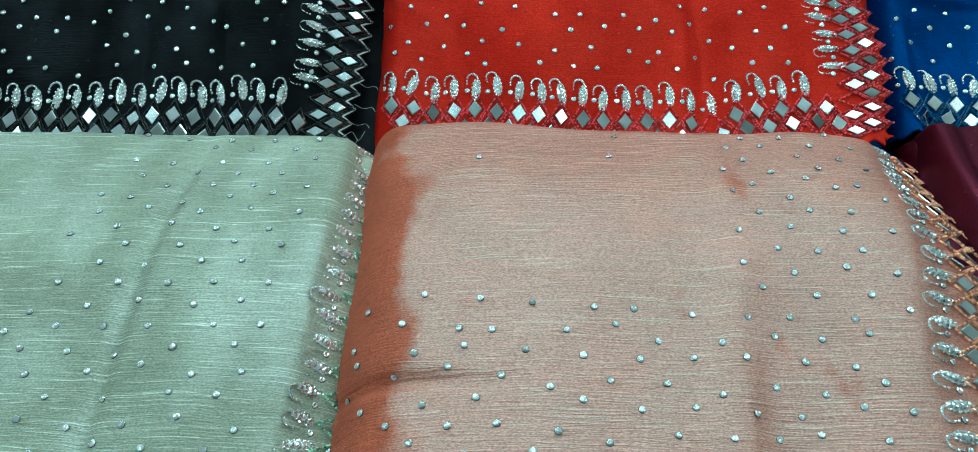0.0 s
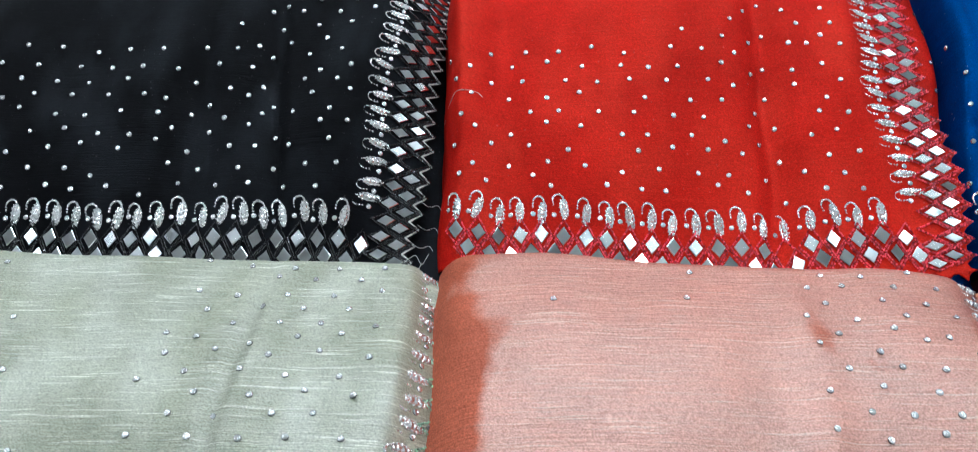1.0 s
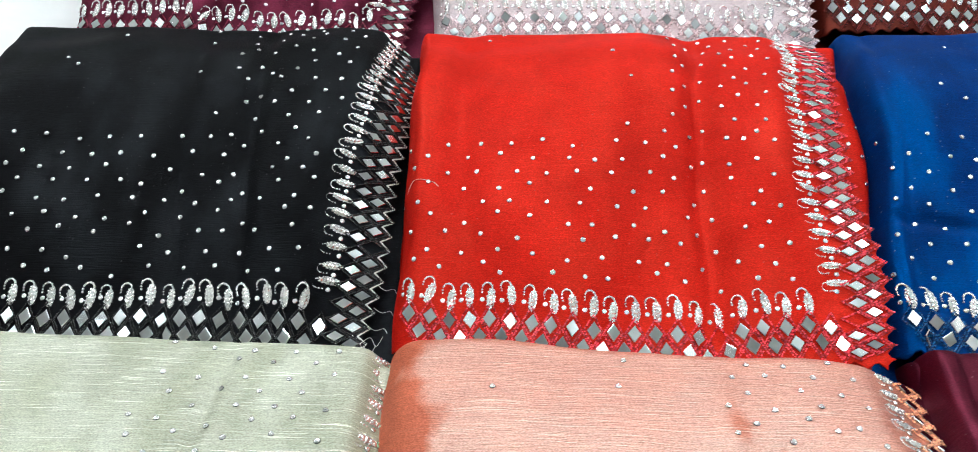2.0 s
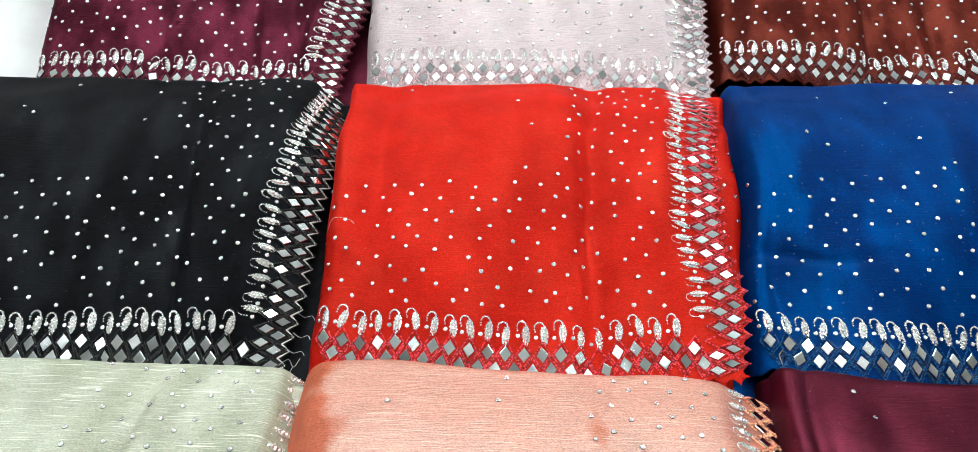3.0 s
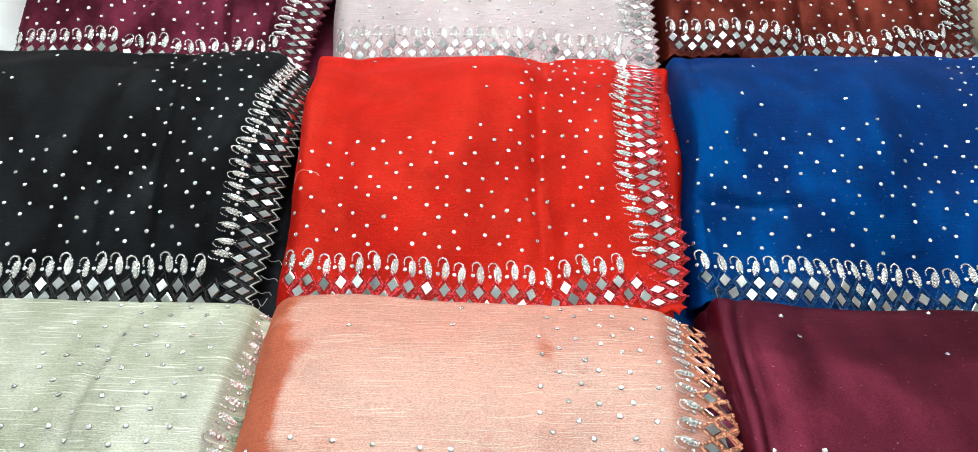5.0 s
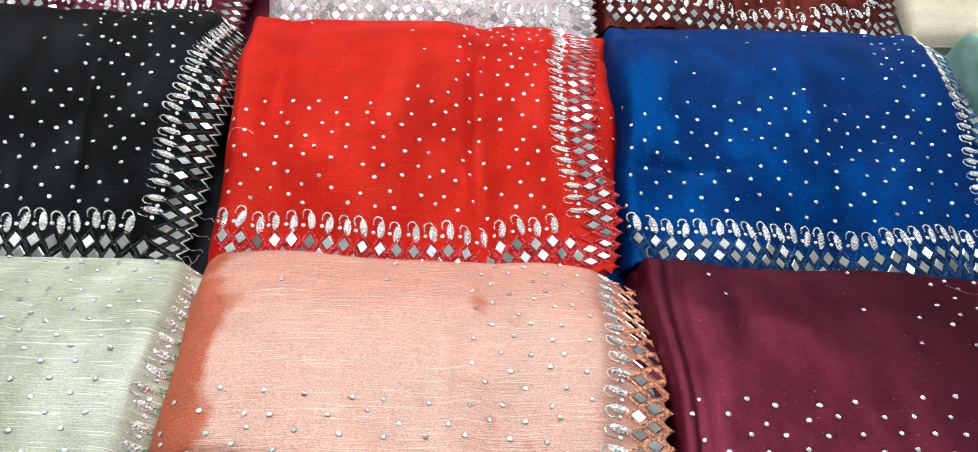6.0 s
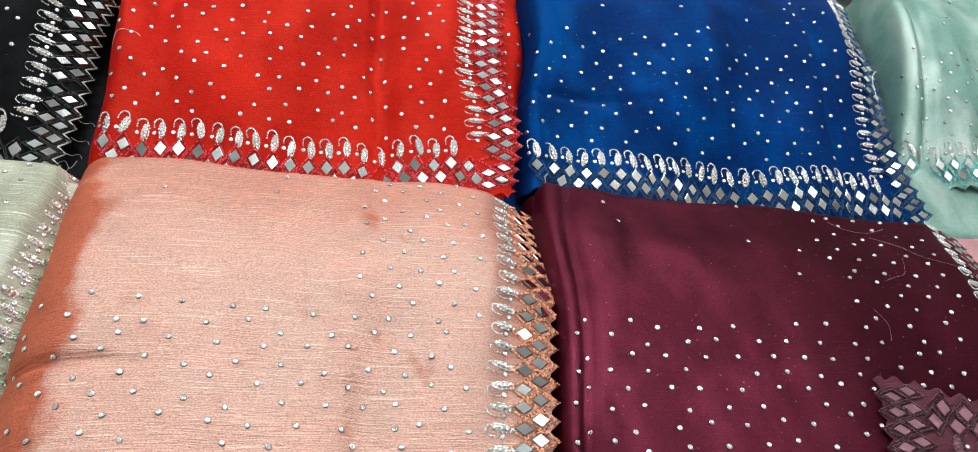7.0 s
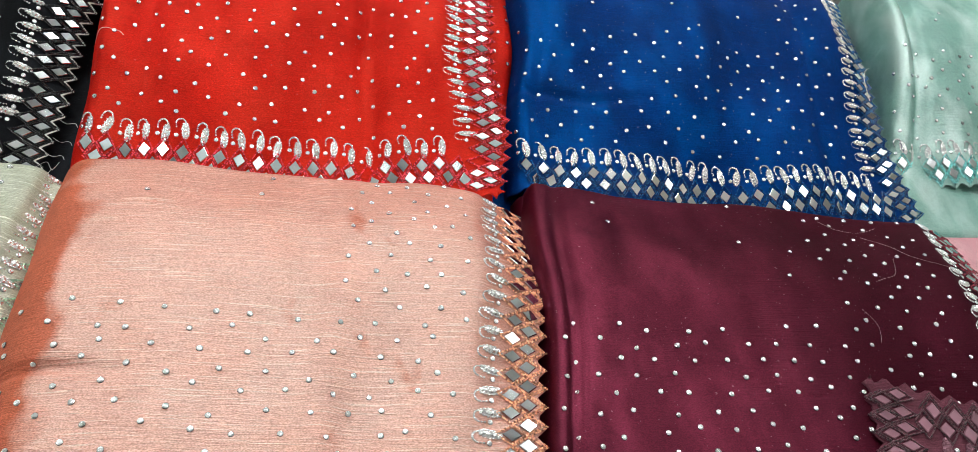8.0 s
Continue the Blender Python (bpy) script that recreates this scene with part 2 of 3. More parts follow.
def sheet():
    """The white sheet spread over the table, with soft creases, hanging over its sides."""
    xs, ys = np.linspace(-0.93, 1.43, 150), np.linspace(-0.16, 1.60, 120)
    gx, gy = np.meshgrid(xs, ys)
    z = T - 0.006 + 0.0025 * np.sin(gx * 31 + 2 * np.sin(gy * 9)) * np.sin(gy * 23 + gx * 5) + 0.002 * np.sin(gx * 70 + gy * 40)
    left = np.clip((-0.40 - gx) / 0.10, 0, 1) * np.clip((gy - 0.45) / 0.15, 0, 1)
    z = z + 0.035 * left * left * (3 - 2 * left) * (1 + 0.25 * np.sin(gx * 45 + gy * 18))
    drop = (gx < -0.91) | (gx > 1.41) | (gy < -0.14) | (gy > 1.58)
    z = np.where(drop, T - 0.22, z)
    verts = np.stack([gx, gy, z], -1).reshape(-1, 3)
    return grid_mesh("table_sheet", verts, len(ys), len(xs))


def grid_mesh(name, verts, nr, nc):
    i = np.arange(nr * nc).reshape(nr, nc)
    faces = np.stack([i[:-1, :-1], i[:-1, 1:], i[1:, 1:], i[1:, :-1]], -1).reshape(-1, 4)
    me = bpy.data.meshes.new(name)
    me.from_pydata(verts.tolist(), [], faces.tolist())
    return smooth(me)


me = sheet()
me.materials.append(WHITE)
cover = tagged(new("table_sheet", me), "creased white cotton sheet spread over the table", "tablecloth")
mod = cover.modifiers.new("thickness", "SOLIDIFY")
mod.thickness, mod.offset = 0.002, -1

# ---- folded cloths ----
PITCH, CLOSE = 0.0138, 0.0113  # one mirror to the next along the front and the side border
INNER, OUTER = 0.0275, 0.0165  # the two rows of mirrors, from the edge
MOTIF = 0.0425     # the row of paisleys


def table_of(points):
    """A softened height profile through a few knots."""
    x = np.linspace(-0.2, 1.2, 561)
    y = np.interp(x, [p[0] for p in points], [p[1] for p in points])
    k = np.exp(-0.5 * (np.arange(-24, 25) / 9.0) ** 2)
    return x, np.convolve(np.pad(y, 24, mode="edge"), k / k.sum(), mode="valid")


BACK_ROW = table_of([(0, 0.012), (0.12, 0.026), (0.3, 0.050), (0.5, 0.067), (0.65, 0.074), (0.8, 0.069), (0.92, 0.054), (1.0, 0.046)])
FRONT_ROW = table_of([(0, 0.058), (0.5, 0.064), (0.66, 0.067), (0.78, 0.061), (0.88, 0.050), (0.95, 0.043), (1.0, 0.040)])
LOW = table_of([(0, 0.02), (1, 0.03)])


def round_off(d, r):
    x = np.clip(d / r, 0, 1)
    return np.sqrt(np.clip(1 - (1 - x) ** 2, 0, 1))


class Cloth:
    """The top of a folded cloth: a, b run from 0 to 1 across and away; metres W and D."""

    def __init__(self, fl, fr, bl, br, profile=BACK_ROW, bow=0.0, side=0.0, seed=1, rumple=1.0, hang=(10, 30), soft=0.018, back=0.014, lift=0.0, corners=(0.0, 0.0), bulge=0.0, swell=(0.0, 1.0, 0.0), pleats=(), creases=(), rounded=(1, 0, 1, 0)):
        self.c = [np.array(p) for p in (fl, fr, bl, br)]
        self.W = (np.linalg.norm(self.c[1] - self.c[0]) + np.linalg.norm(self.c[3] - self.c[2])) / 2
        self.D = (np.linalg.norm(self.c[2] - self.c[0]) + np.linalg.norm(self.c[3] - self.c[1])) / 2
        self.profile, self.bow, self.side, self.hang, self.soft, self.lift = profile, bow, side, hang, soft, lift
        self.back, self.corners, self.swell = back, corners, swell
        self.pleats, self.creases, self.rounded, self.bulge = pleats, creases, rounded, bulge
        r = random.Random(seed)
        self.waves = [(r.uniform(10, 45), r.uniform(-30, 30), r.uniform(0, 6.3), rumple * r.uniform(0.0005, 0.0016)) for _ in range(7)]
        self.waves += [(r.uniform(50, 110), r.uniform(-25, 25), r.uniform(0, 6.3), rumple * r.uniform(0.0001, 0.0004)) for _ in range(5)]
        self.edge = [(r.uniform(20, 70), r.uniform(0, 6.3), r.uniform(0.0004, 0.0012)) for _ in range(4)]

    def at(self, a, b):
        a, b = np.asarray(a, float), np.asarray(b, float)
        fl, fr, bl, br = self.c
        x = (1 - b) * ((1 - a) * fl[0] + a * fr[0]) + b * ((1 - a) * bl[0] + a * br[0])
        y = (1 - b) * ((1 - a) * fl[1] + a * fr[1]) + b * ((1 - a) * bl[1] + a * br[1])
        y = y + self.bow * (1 - b) ** 2 * 4 * a * (1 - a)
        x = x + self.side * a ** 2 * 4 * b * (1 - b) + self.bulge * (1 - a) ** 2 * 4 * b * (1 - b)
        x = x + self.swell[2] * a ** 2 * np.exp(-((b - self.swell[0]) / self.swell[1]) ** 2)
        u, v = a * self.W, b * self.D
        for f, p, k in self.edge:
            y = y + k * np.sin(f * u + p)
            x = x + k * np.sin(f * v + p)
        h = np.interp(b, *self.profile) + self.lift + (1 - b) ** 5 * (self.corners[0] * (1 - a) ** 3 + self.corners[1] * a ** 3)
        left, front, back, right = self.rounded
        w = 0
        for fx, fy, p, k in self.waves:
            w = w + k * np.sin(fx * u + fy * v + p)
        for pa, slant, depth, wide in self.pleats:
            q = (a + slant * (b - 0.5) - pa) / wide
            w = w + depth * np.exp(-q * q)
        for cb, slant, depth, wide, reach in self.creases:
            q = (b + slant * a - cb) / wide
            w = w + depth * np.exp(-q * q) * np.clip((reach - a) / 0.15, 0, 1)
        h = h + w * np.clip(0.35 + (1 - b) / 0.2, 0, 1)
        f = 1.0
        if left:
            f = f * (0.06 + 0.94 * round_off(u, self.soft * (1 - 0.55 * np.clip(b, 0, 1) ** 2)))
        if back:
            f = f * (0.06 + 0.94 * round_off(self.D - v, self.back))
        if right:
            f = f * (0.06 + 0.94 * round_off(self.W - u, self.soft))
        if front:
            f = f * (0.06 + 0.94 * round_off(v, self.soft))
        h = h * f
        if self.hang:
            over = np.clip(0.060 - (self.W - u), 0, None)
            ease = over * np.clip(over / 0.02, 0, 1) * 0.5 + np.clip(over - 0.01, 0, None) * 0.5
            turn = np.radians(self.hang[0] + (self.hang[1] - self.hang[0]) * b)
            x = x - ease * (1 - np.cos(turn))
            h = h - ease * np.sin(turn)
        return np.stack([x, y, T + np.maximum(h, 0.003)], -1)

    def pose_at(self, a, b, turn=0.0, lift=0.0, tilt=(0.0, 0.0)):
        e = 0.002
        p, px, py = self.at([a, a + e, a], [b, b, b + e])
        x = Vector(px - p).normalized()
        z = x.cross(Vector(py - p)).normalized()
        y = z.cross(x)
        m = Matrix((x, y, z)).transposed().to_4x4()
        m.translation = Vector(p) + z * lift
        return m @ pose(0, 0, 0, math.degrees(tilt[0]), math.degrees(tilt[1]), turn)

    def normals(self, a, b):
        e = 0.002
        p = self.at(a, b)
        n = np.cross(self.at(a + e, b) - p, self.at(a, b + e) - p)
        return p, n / np.linalg.norm(n, axis=-1, keepdims=True)


FINE = [0, 0.0006, 0.0014, 0.0025, 0.004, 0.006, 0.0085, 0.0115, 0.015, 0.019, 0.0235]


def stations(length, fine_start, fine_end, step):
    lo = FINE if fine_start else [0.0]
    hi = [length - f for f in FINE][::-1] if fine_end else [length]
    n = max(2, int((hi[0] - lo[-1]) / step))
    return np.array(list(lo) + list(np.linspace(lo[-1], hi[0], n + 1)[1:-1]) + list(hi))


def scallop(s, pitch):
    """How far the trimmed edge lies back, along the border."""
    q = np.abs(((s / pitch) % 1.0) - 0.5) * 2
    return 0.0065 * q


def fabric_mesh(cl, name, base, borders=True, step=0.003, close=CLOSE):
    left, front, back, right = cl.rounded
    us = stations(cl.W, left, right, step)
    vs = stations(cl.D, front, back, step)
    gu, gv = np.meshgrid(us, vs)
    a, b = gu / cl.W, gv / cl.D
    if borders:
        near = np.clip(1 - (cl.W - gu) / 0.008, 0, 1)
        a = a - near * scallop(gv, close) / cl.W
        near = np.clip(1 - gv / 0.008, 0, 1)
        b = b + near * scallop(gu, PITCH) / cl.D
    verts = cl.at(a, b) - np.array(base)
    return grid_mesh(name, verts.reshape(-1, 3), len(vs), len(us))


def stone_mesh(seed):
    """A flat-backed cut crystal: dark foiled girdle, slanted crown facets and a star sunk in the table."""
    r = random.Random(seed)
    bm = bmesh.new()
    rings = [[bm.verts.new((q * math.cos(k * math.pi / 4 + o), q * math.sin(k * math.pi / 4 + o), z + r.uniform(-0.00009, 0.00009) * (q < 0.0016))) for k in range(8)]
             for q, z, o in ((0.00182, 0.0, 0), (0.00172, 0.0004, 0), (0.00135, 0.00085, 0.39), (0.00100, 0.0010, 0))]
    for n, (lo, hi) in enumerate(zip(rings, rings[1:])):
        for k in range(8):
            bm.faces.new((lo[k], lo[(k + 1) % 8], hi[(k + 1) % 8], hi[k])).material_index = 1 if n == 0 else 0
    tip = bm.verts.new((r.uniform(-0.0003, 0.0003), r.uniform(-0.0003, 0.0003), 0.00082))
    for k in range(8):
        bm.faces.new((rings[-1][k], rings[-1][(k + 1) % 8], tip))
    me = bpy.data.meshes.new("rhinestone")
    bm.to_mesh(me)
    bm.free()
    me.materials.append(STONE)
    me.materials.append(FOIL)
    return me


def tile_mesh(material, k=1.0):
    """A diamond of mirror glass with ground edges."""
    bm = bmesh.new()
    w, h = 0.0046 * k, 0.0062 * k
    rings = [[bm.verts.new((x * w * s, y * h * s, z)) for x, y in ((1, 0), (0, 1), (-1, 0), (0, -1))] for s, z in ((1, 0), (1, 0.0007), (0.86, 0.0011))]
    for lo, hi in zip(rings, rings[1:]):
        for k in range(4):
            bm.faces.new((lo[k], lo[(k + 1) % 4], hi[(k + 1) % 4], hi[k]))
    bm.faces.new(rings[-1])
    me = bpy.data.meshes.new("mirror_tile")
    bm.to_mesh(me)
    bm.free()
    me.materials.append(material)
    return me


def crystal(bm, r, x, y, rad, high, sides=6, before=None):
    """One faceted stone, standing on the cloth."""
    turn, rings = r.uniform(0, 1), []
    for q, z in ((1.0, 0.0), (0.92, 0.45), (0.5, 0.95)):
        rings.append([bm.verts.new((x + rad * q * math.cos(turn + k * 2 * math.pi / sides), y + rad * q * math.sin(turn + k * 2 * math.pi / sides),
                                    high * z * r.uniform(0.85, 1.15))) for k in range(sides)])
    for lo, hi in zip(rings, rings[1:]):
        for k in range(sides):
            bm.faces.new((lo[k], lo[(k + 1) % sides], hi[(k + 1) % sides], hi[k]))
    top = bm.verts.new((x + r.uniform(-0.2, 0.2) * rad, y + r.uniform(-0.2, 0.2) * rad, high * r.uniform(0.8, 1.1)))
    for k in range(sides):
        bm.faces.new((rings[-1][k], rings[-1][(k + 1) % sides], top))
    if before:  # the backing on which the stones are set
        bm.faces.new((before[0], before[sides // 2 - 1], rings[0][1]))
    return rings[0]


def motif_mesh(seed, material):
    """A paisley: a drop of set crystals within a rim of small ones, and a tail that curls over."""
    r = random.Random(seed)
    bm = bmesh.new()
    bend, last = r.uniform(-0.0004, 0.0006), None
    pad = [(0.0017 + 0.0021 * math.cos(k * math.pi / 6), -0.0008 + 0.0060 * math.sin(k * math.pi / 6)) for k in range(12)]
    top = bm.verts.new((0.0017, -0.0008, 0.0008))
    rim = [bm.verts.new((x, y, 0.0003)) for x, y in pad]
    for k in range(12):
        bm.faces.new((rim[k], rim[(k + 1) % 12], top))
    last = rim
    for y, rad in ((-0.0055, 0.0014), (-0.0034, 0.0017), (-0.0010, 0.0019), (0.0014, 0.0017), (0.0036, 0.0014)):
        last = crystal(bm, r, 0.0017 + bend * (y / 0.005) ** 2 + r.uniform(-0.00025, 0.00025), y, rad, 0.0004 + rad * 0.58, 7, last)
    for k in range(13):  # rim
        ang = math.radians(120 + k * 25)
        x, y = 0.0017 + 0.0022 * math.cos(ang), -0.0008 + 0.0060 * math.sin(ang)
        last = crystal(bm, r, x, y, r.uniform(0.00075, 0.0009), 0.0008, 5, last)
    for k in range(13):  # tail
        ang = math.radians(10 + 16 * k)
        x, y = -0.0010 + 0.0030 * math.cos(ang), 0.0049 + 0.0032 * math.sin(ang) - (0.0008 * (k - 10) if k > 10 else 0)
        last = crystal(bm, r, x, y, r.uniform(0.0007, 0.00085), 0.0008, 5, last)
    me = bpy.data.meshes.new("paisley_motif")
    bm.to_mesh(me)
    bm.free()
    me.materials.append(material)
    return me


STONES = [stone_mesh(k) for k in range(6)]
TILE_MESH, DULL_TILE = tile_mesh(MIRROR), tile_mesh(DULL, 1.05)
MOTIFS, DULL_MOTIFS = [motif_mesh(k, CRYSTAL) for k in range(8)], [motif_mesh(k, DULL) for k in range(2)]

GOLD = (1 + 5 ** 0.5) / 2
ICO = np.array([(-1, GOLD, 0), (1, GOLD, 0), (-1, -GOLD, 0), (1, -GOLD, 0), (0, -1, GOLD), (0, 1, GOLD), (0, -1, -GOLD), (0, 1, -GOLD),
                (GOLD, 0, -1), (GOLD, 0, 1), (-GOLD, 0, -1), (-GOLD, 0, 1)]) / (1 + GOLD ** 2) ** 0.5
ICOF = np.array([f for f in itertools.combinations(range(12), 3) if all(np.linalg.norm(ICO[i] - ICO[j]) < 1.06 for i, j in itertools.combinations(f, 2))])
ICOF = np.array([f if np.dot(np.cross(ICO[f[1]] - ICO[f[0]], ICO[f[2]] - ICO[f[0]]), ICO[f[0]]) > 0 else f[::-1] for f in ICOF])
DICE = np.random.default_rng(5)


def bead_mesh(name, places, radius):
    """Tiny faceted glass beads, each turned its own way."""
    n = len(places)
    w = DICE.uniform(0, 2 * np.pi, n)
    c, s = np.cos(w)[:, None], np.sin(w)[:, None]
    turned = np.stack([c * ICO[:, 0] - s * ICO[:, 1], s * ICO[:, 0] + c * ICO[:, 1], np.broadcast_to(ICO[:, 2], (n, 12))], -1)
    verts = (places[:, None, :] + turned * radius[:, None, None]).reshape(-1, 3)
    faces = (np.arange(n)[:, None, None] * 12 + ICOF[None]).reshape(-1, 3)
    me = bpy.data.meshes.new(name)
    me.from_pydata(verts.tolist(), [], faces.tolist())
    return me


def rhomb(cs, cd, k, pitch):
    """Points along the outline of one cell of the lattice, in (along, from the edge)."""
    w, h = pitch / 2 * k, (INNER - OUTER) * k
    corners = [(w, 0), (0, h), (-w, 0), (0, -h)]
    out = []
    for i in range(4):
        (x0, y0), (x1, y1) = corners[i], corners[(i + 1) % 4]
        for j in range(10):
            f = j / 10
            out.append((cs + x0 + (x1 - x0) * f, cd + y0 + (y1 - y0) * f))
    return out


def border_cells(pitch, start, end):
    """Centres of the mirrors along one border."""
    cells = []
    k = math.ceil(start / pitch)
    while k * pitch < end:
        cells.append((k * pitch, INNER, 0))
        if (k + 0.5) * pitch < end:
            cells.append(((k + 0.5) * pitch, OUTER, 1))
        k += 1
    return cells


CLOTHS = {}


def dupatta(name, label, category, cl, fabric, bead, seed, front=True, right=True, dense=0.50, sparse_from=0.58, stones=True, under=None, tile=TILE_MESH, hem=None, edge=None, close=CLOSE, side_fold=None, gap=1.0, motifs=MOTIFS):
    """A folded, embroidered cloth on the table, with every stone, mirror and paisley a piece of its own."""
    r = random.Random(seed)
    CLOTHS[name] = cl
    thing = tagged(new(name), label, category, "embroidered folded cloths")
    mid = cl.at(0.5, 0.5)
    base = (float(mid[0]), float(mid[1]), T)
    thing.location = base
    inv = Matrix.Translation(base).inverted()
    fab = part("fabric", fabric_mesh(cl, "fabric", base, front or right, close=close), thing, fabric)
    mod = fab.modifiers.new("thickness", "SOLIDIFY")
    mod.thickness, mod.offset = 0.0012, -1
    if under:
        part("under_fold", fabric_mesh(under, "under_fold", base, False, 0.006), thing, fabric)

    def put(piece, mesh, m):
        ob = new(piece, mesh)
        ob.parent = thing
        ob.matrix_basis = inv @ m
        return ob

    beads, sizes = [], []
    jobs = []
    if front:
        jobs.append((cl, "front", 0.006, cl.W - (0.031 if right else 0.004)))
    if right:
        jobs.append((cl, "right", 0.004, cl.D - 0.004))
    if edge:
        part("lower_edge", fabric_mesh(edge, "lower_edge", base), thing, fabric, "crumpled lower layer of the border")
        jobs.append((edge, "right", 0.002, edge.D))
    top = cl
    for cl, which, start, end in jobs:
        def ab(s, d):
            return (s / cl.W, d / cl.D) if which == "front" else (1 - (d - 0.0035) / cl.W, s / cl.D)
        turn = 0 if which == "front" else 90
        pitch = PITCH if which == "front" else close
        slim = Matrix.Diagonal((pitch / PITCH, 1 if which == "front" else 0.96, 1, 1))
        for s, d, row in border_cells(pitch, start, end):
            jit = (r.gauss(0, 0.0004), r.gauss(0, 0.0004))
            a, b = ab(s + jit[0], d + jit[1])
            m = cl.pose_at(a, b, turn + r.gauss(0, 4), 0.0006, (r.gauss(0, 0.09), r.gauss(0, 0.09)))
            if r.random() > 0.015:
                put("mirror_tile", tile, m @ slim)
            ring = np.array(rhomb(s, d, 0.88, pitch))
            if row:
                outer = np.array(rhomb(s, d, 1.16, pitch))
                outer = outer[outer[:, 1] < d + 0.001]
                ring = np.concatenate([ring, outer])
            ring = ring + DICE.normal(0, 0.00013, ring.shape)
            aa, bb = ab(ring[:, 0], ring[:, 1])
            p, n = cl.normals(np.clip(aa, 0, 1), np.clip(bb, 0, 1))
            beads.append(p + n * 0.0011)
            sizes.append(DICE.uniform(0.00060, 0.00074, len(p)))
        s = start + 0.006
        stop = end - (0.014 if which == "front" else 0.002)
        if which == "right" and front and cl is top:
            s = 0.056
        while s < stop:
            a, b = ab(s, MOTIF + r.gauss(0, 0.0009))
            put("paisley_motif", r.choice(motifs), cl.pose_at(a, b, turn + r.gauss(0, 7), 0.0003) @ Matrix.Diagonal((r.uniform(1.08, 1.2) * (pitch / PITCH) ** 0.5, r.uniform(1.08, 1.22), 1.1, 1)))
            a, b = ab(s - 0.0038, MOTIF - 0.0026 + r.gauss(0, 0.0006))
            put("rhinestone", r.choice(STONES), cl.pose_at(a, b, r.uniform(0, 45), 0.0002) @ Matrix.Scale(0.95, 4))
            s += pitch * 1.01 + r.gauss(0, 0.0007)
    cl = top
    if hem:
        s = np.arange(0.004, cl.D - 0.004, 0.0004)
        a = 1 - np.clip(scallop(s, close) * 1.15 + 0.0006, 0, 1) / cl.W
        p, n = cl.normals(a, s / cl.D)
        part("hem_stitch", bead_mesh("hem_stitch", p + n * 0.0006 - np.array(base), np.full(len(s), 0.0007)), thing, hem, "pale zigzag hem stitch", "stuff")
    if beads:
        me = bead_mesh("beading", np.concatenate(beads) - np.array(base), np.concatenate(sizes))
        part("beading", me, thing, bead, "rows of tiny glass seed beads", "stuff")
    if side_fold:
        under = side_fold
        part("side_fold", fabric_mesh(under, "side_fold", base, False, 0.004), thing, fabric, "rolled side of the folded stack")
        for k in range(1, int(under.D / 0.0125)):
            m = under.pose_at(1 - (0.011 + 0.011 * (k % 2) + r.gauss(0, 0.002)) / under.W, (k * 0.0125 + r.gauss(0, 0.002)) / under.D, r.uniform(0, 45), 0.0002)
            put("rhinestone", r.choice(STONES), m)
    if stones:
        v = (0.060 if front else 0.008)
        row = 0
        edge = cl.W - (0.057 if right else 0.01)
        while v < cl.D - 0.012:
            u = 0.010 + (0.0118 * gap if row % 2 else 0.0)
            while u < edge:
                a, b = u / cl.W, v / cl.D
                full = b < dense or a > sparse_from
                if r.random() < (0.96 if full else 0.08):
                    m = cl.pose_at((u + r.gauss(0, 0.0024)) / cl.W, (v + r.gauss(0, 0.002)) / cl.D, r.uniform(0, 45), 0.0002, (r.gauss(0, 0.08), r.gauss(0, 0.08)))
                    put("rhinestone", r.choice(STONES), m @ Matrix.Scale(r.uniform(0.92, 1.08), 4))
                u += 0.0236 * gap
            v += 0.0120 * gap
            row += 1
    return thing


def bead_mat(name, colour, rough=0.12):
    """Silver-lined glass beads: coloured, glossy, each of its own depth."""
    m = mat(name, colour, rough, 0.0, 0.9)
    n, l = m.node_tree.nodes, m.node_tree.links
    geo, rr, mul = n.new("ShaderNodeNewGeometry"), n.new("ShaderNodeMapRange"), n.new("ShaderNodeVectorMath")
    rr.inputs[3].default_value, rr.inputs[4].default_value = 0.3, 2.0
    mul.operation = "SCALE"
    mul.inputs[0].default_value = colour
    l.new(geo.outputs["Random Per Island"], rr.inputs[0])
    l.new(rr.outputs[0], mul.inputs["Scale"])
    l.new(mul.outputs[0], n["Principled BSDF"].inputs["Base Color"])
    return m


def below(fl, fr, bl, br, seed, high=0.024):
    """The folded layers under a cloth's top."""
    return Cloth(fl, fr, bl, br, table_of([(0, 0.003), (0.18, 0.005), (0.4, high * 0.75), (1, high * 1.1)]), seed=seed, rumple=0.7, hang=None, soft=0.012, rounded=(1, 1, 1, 1))


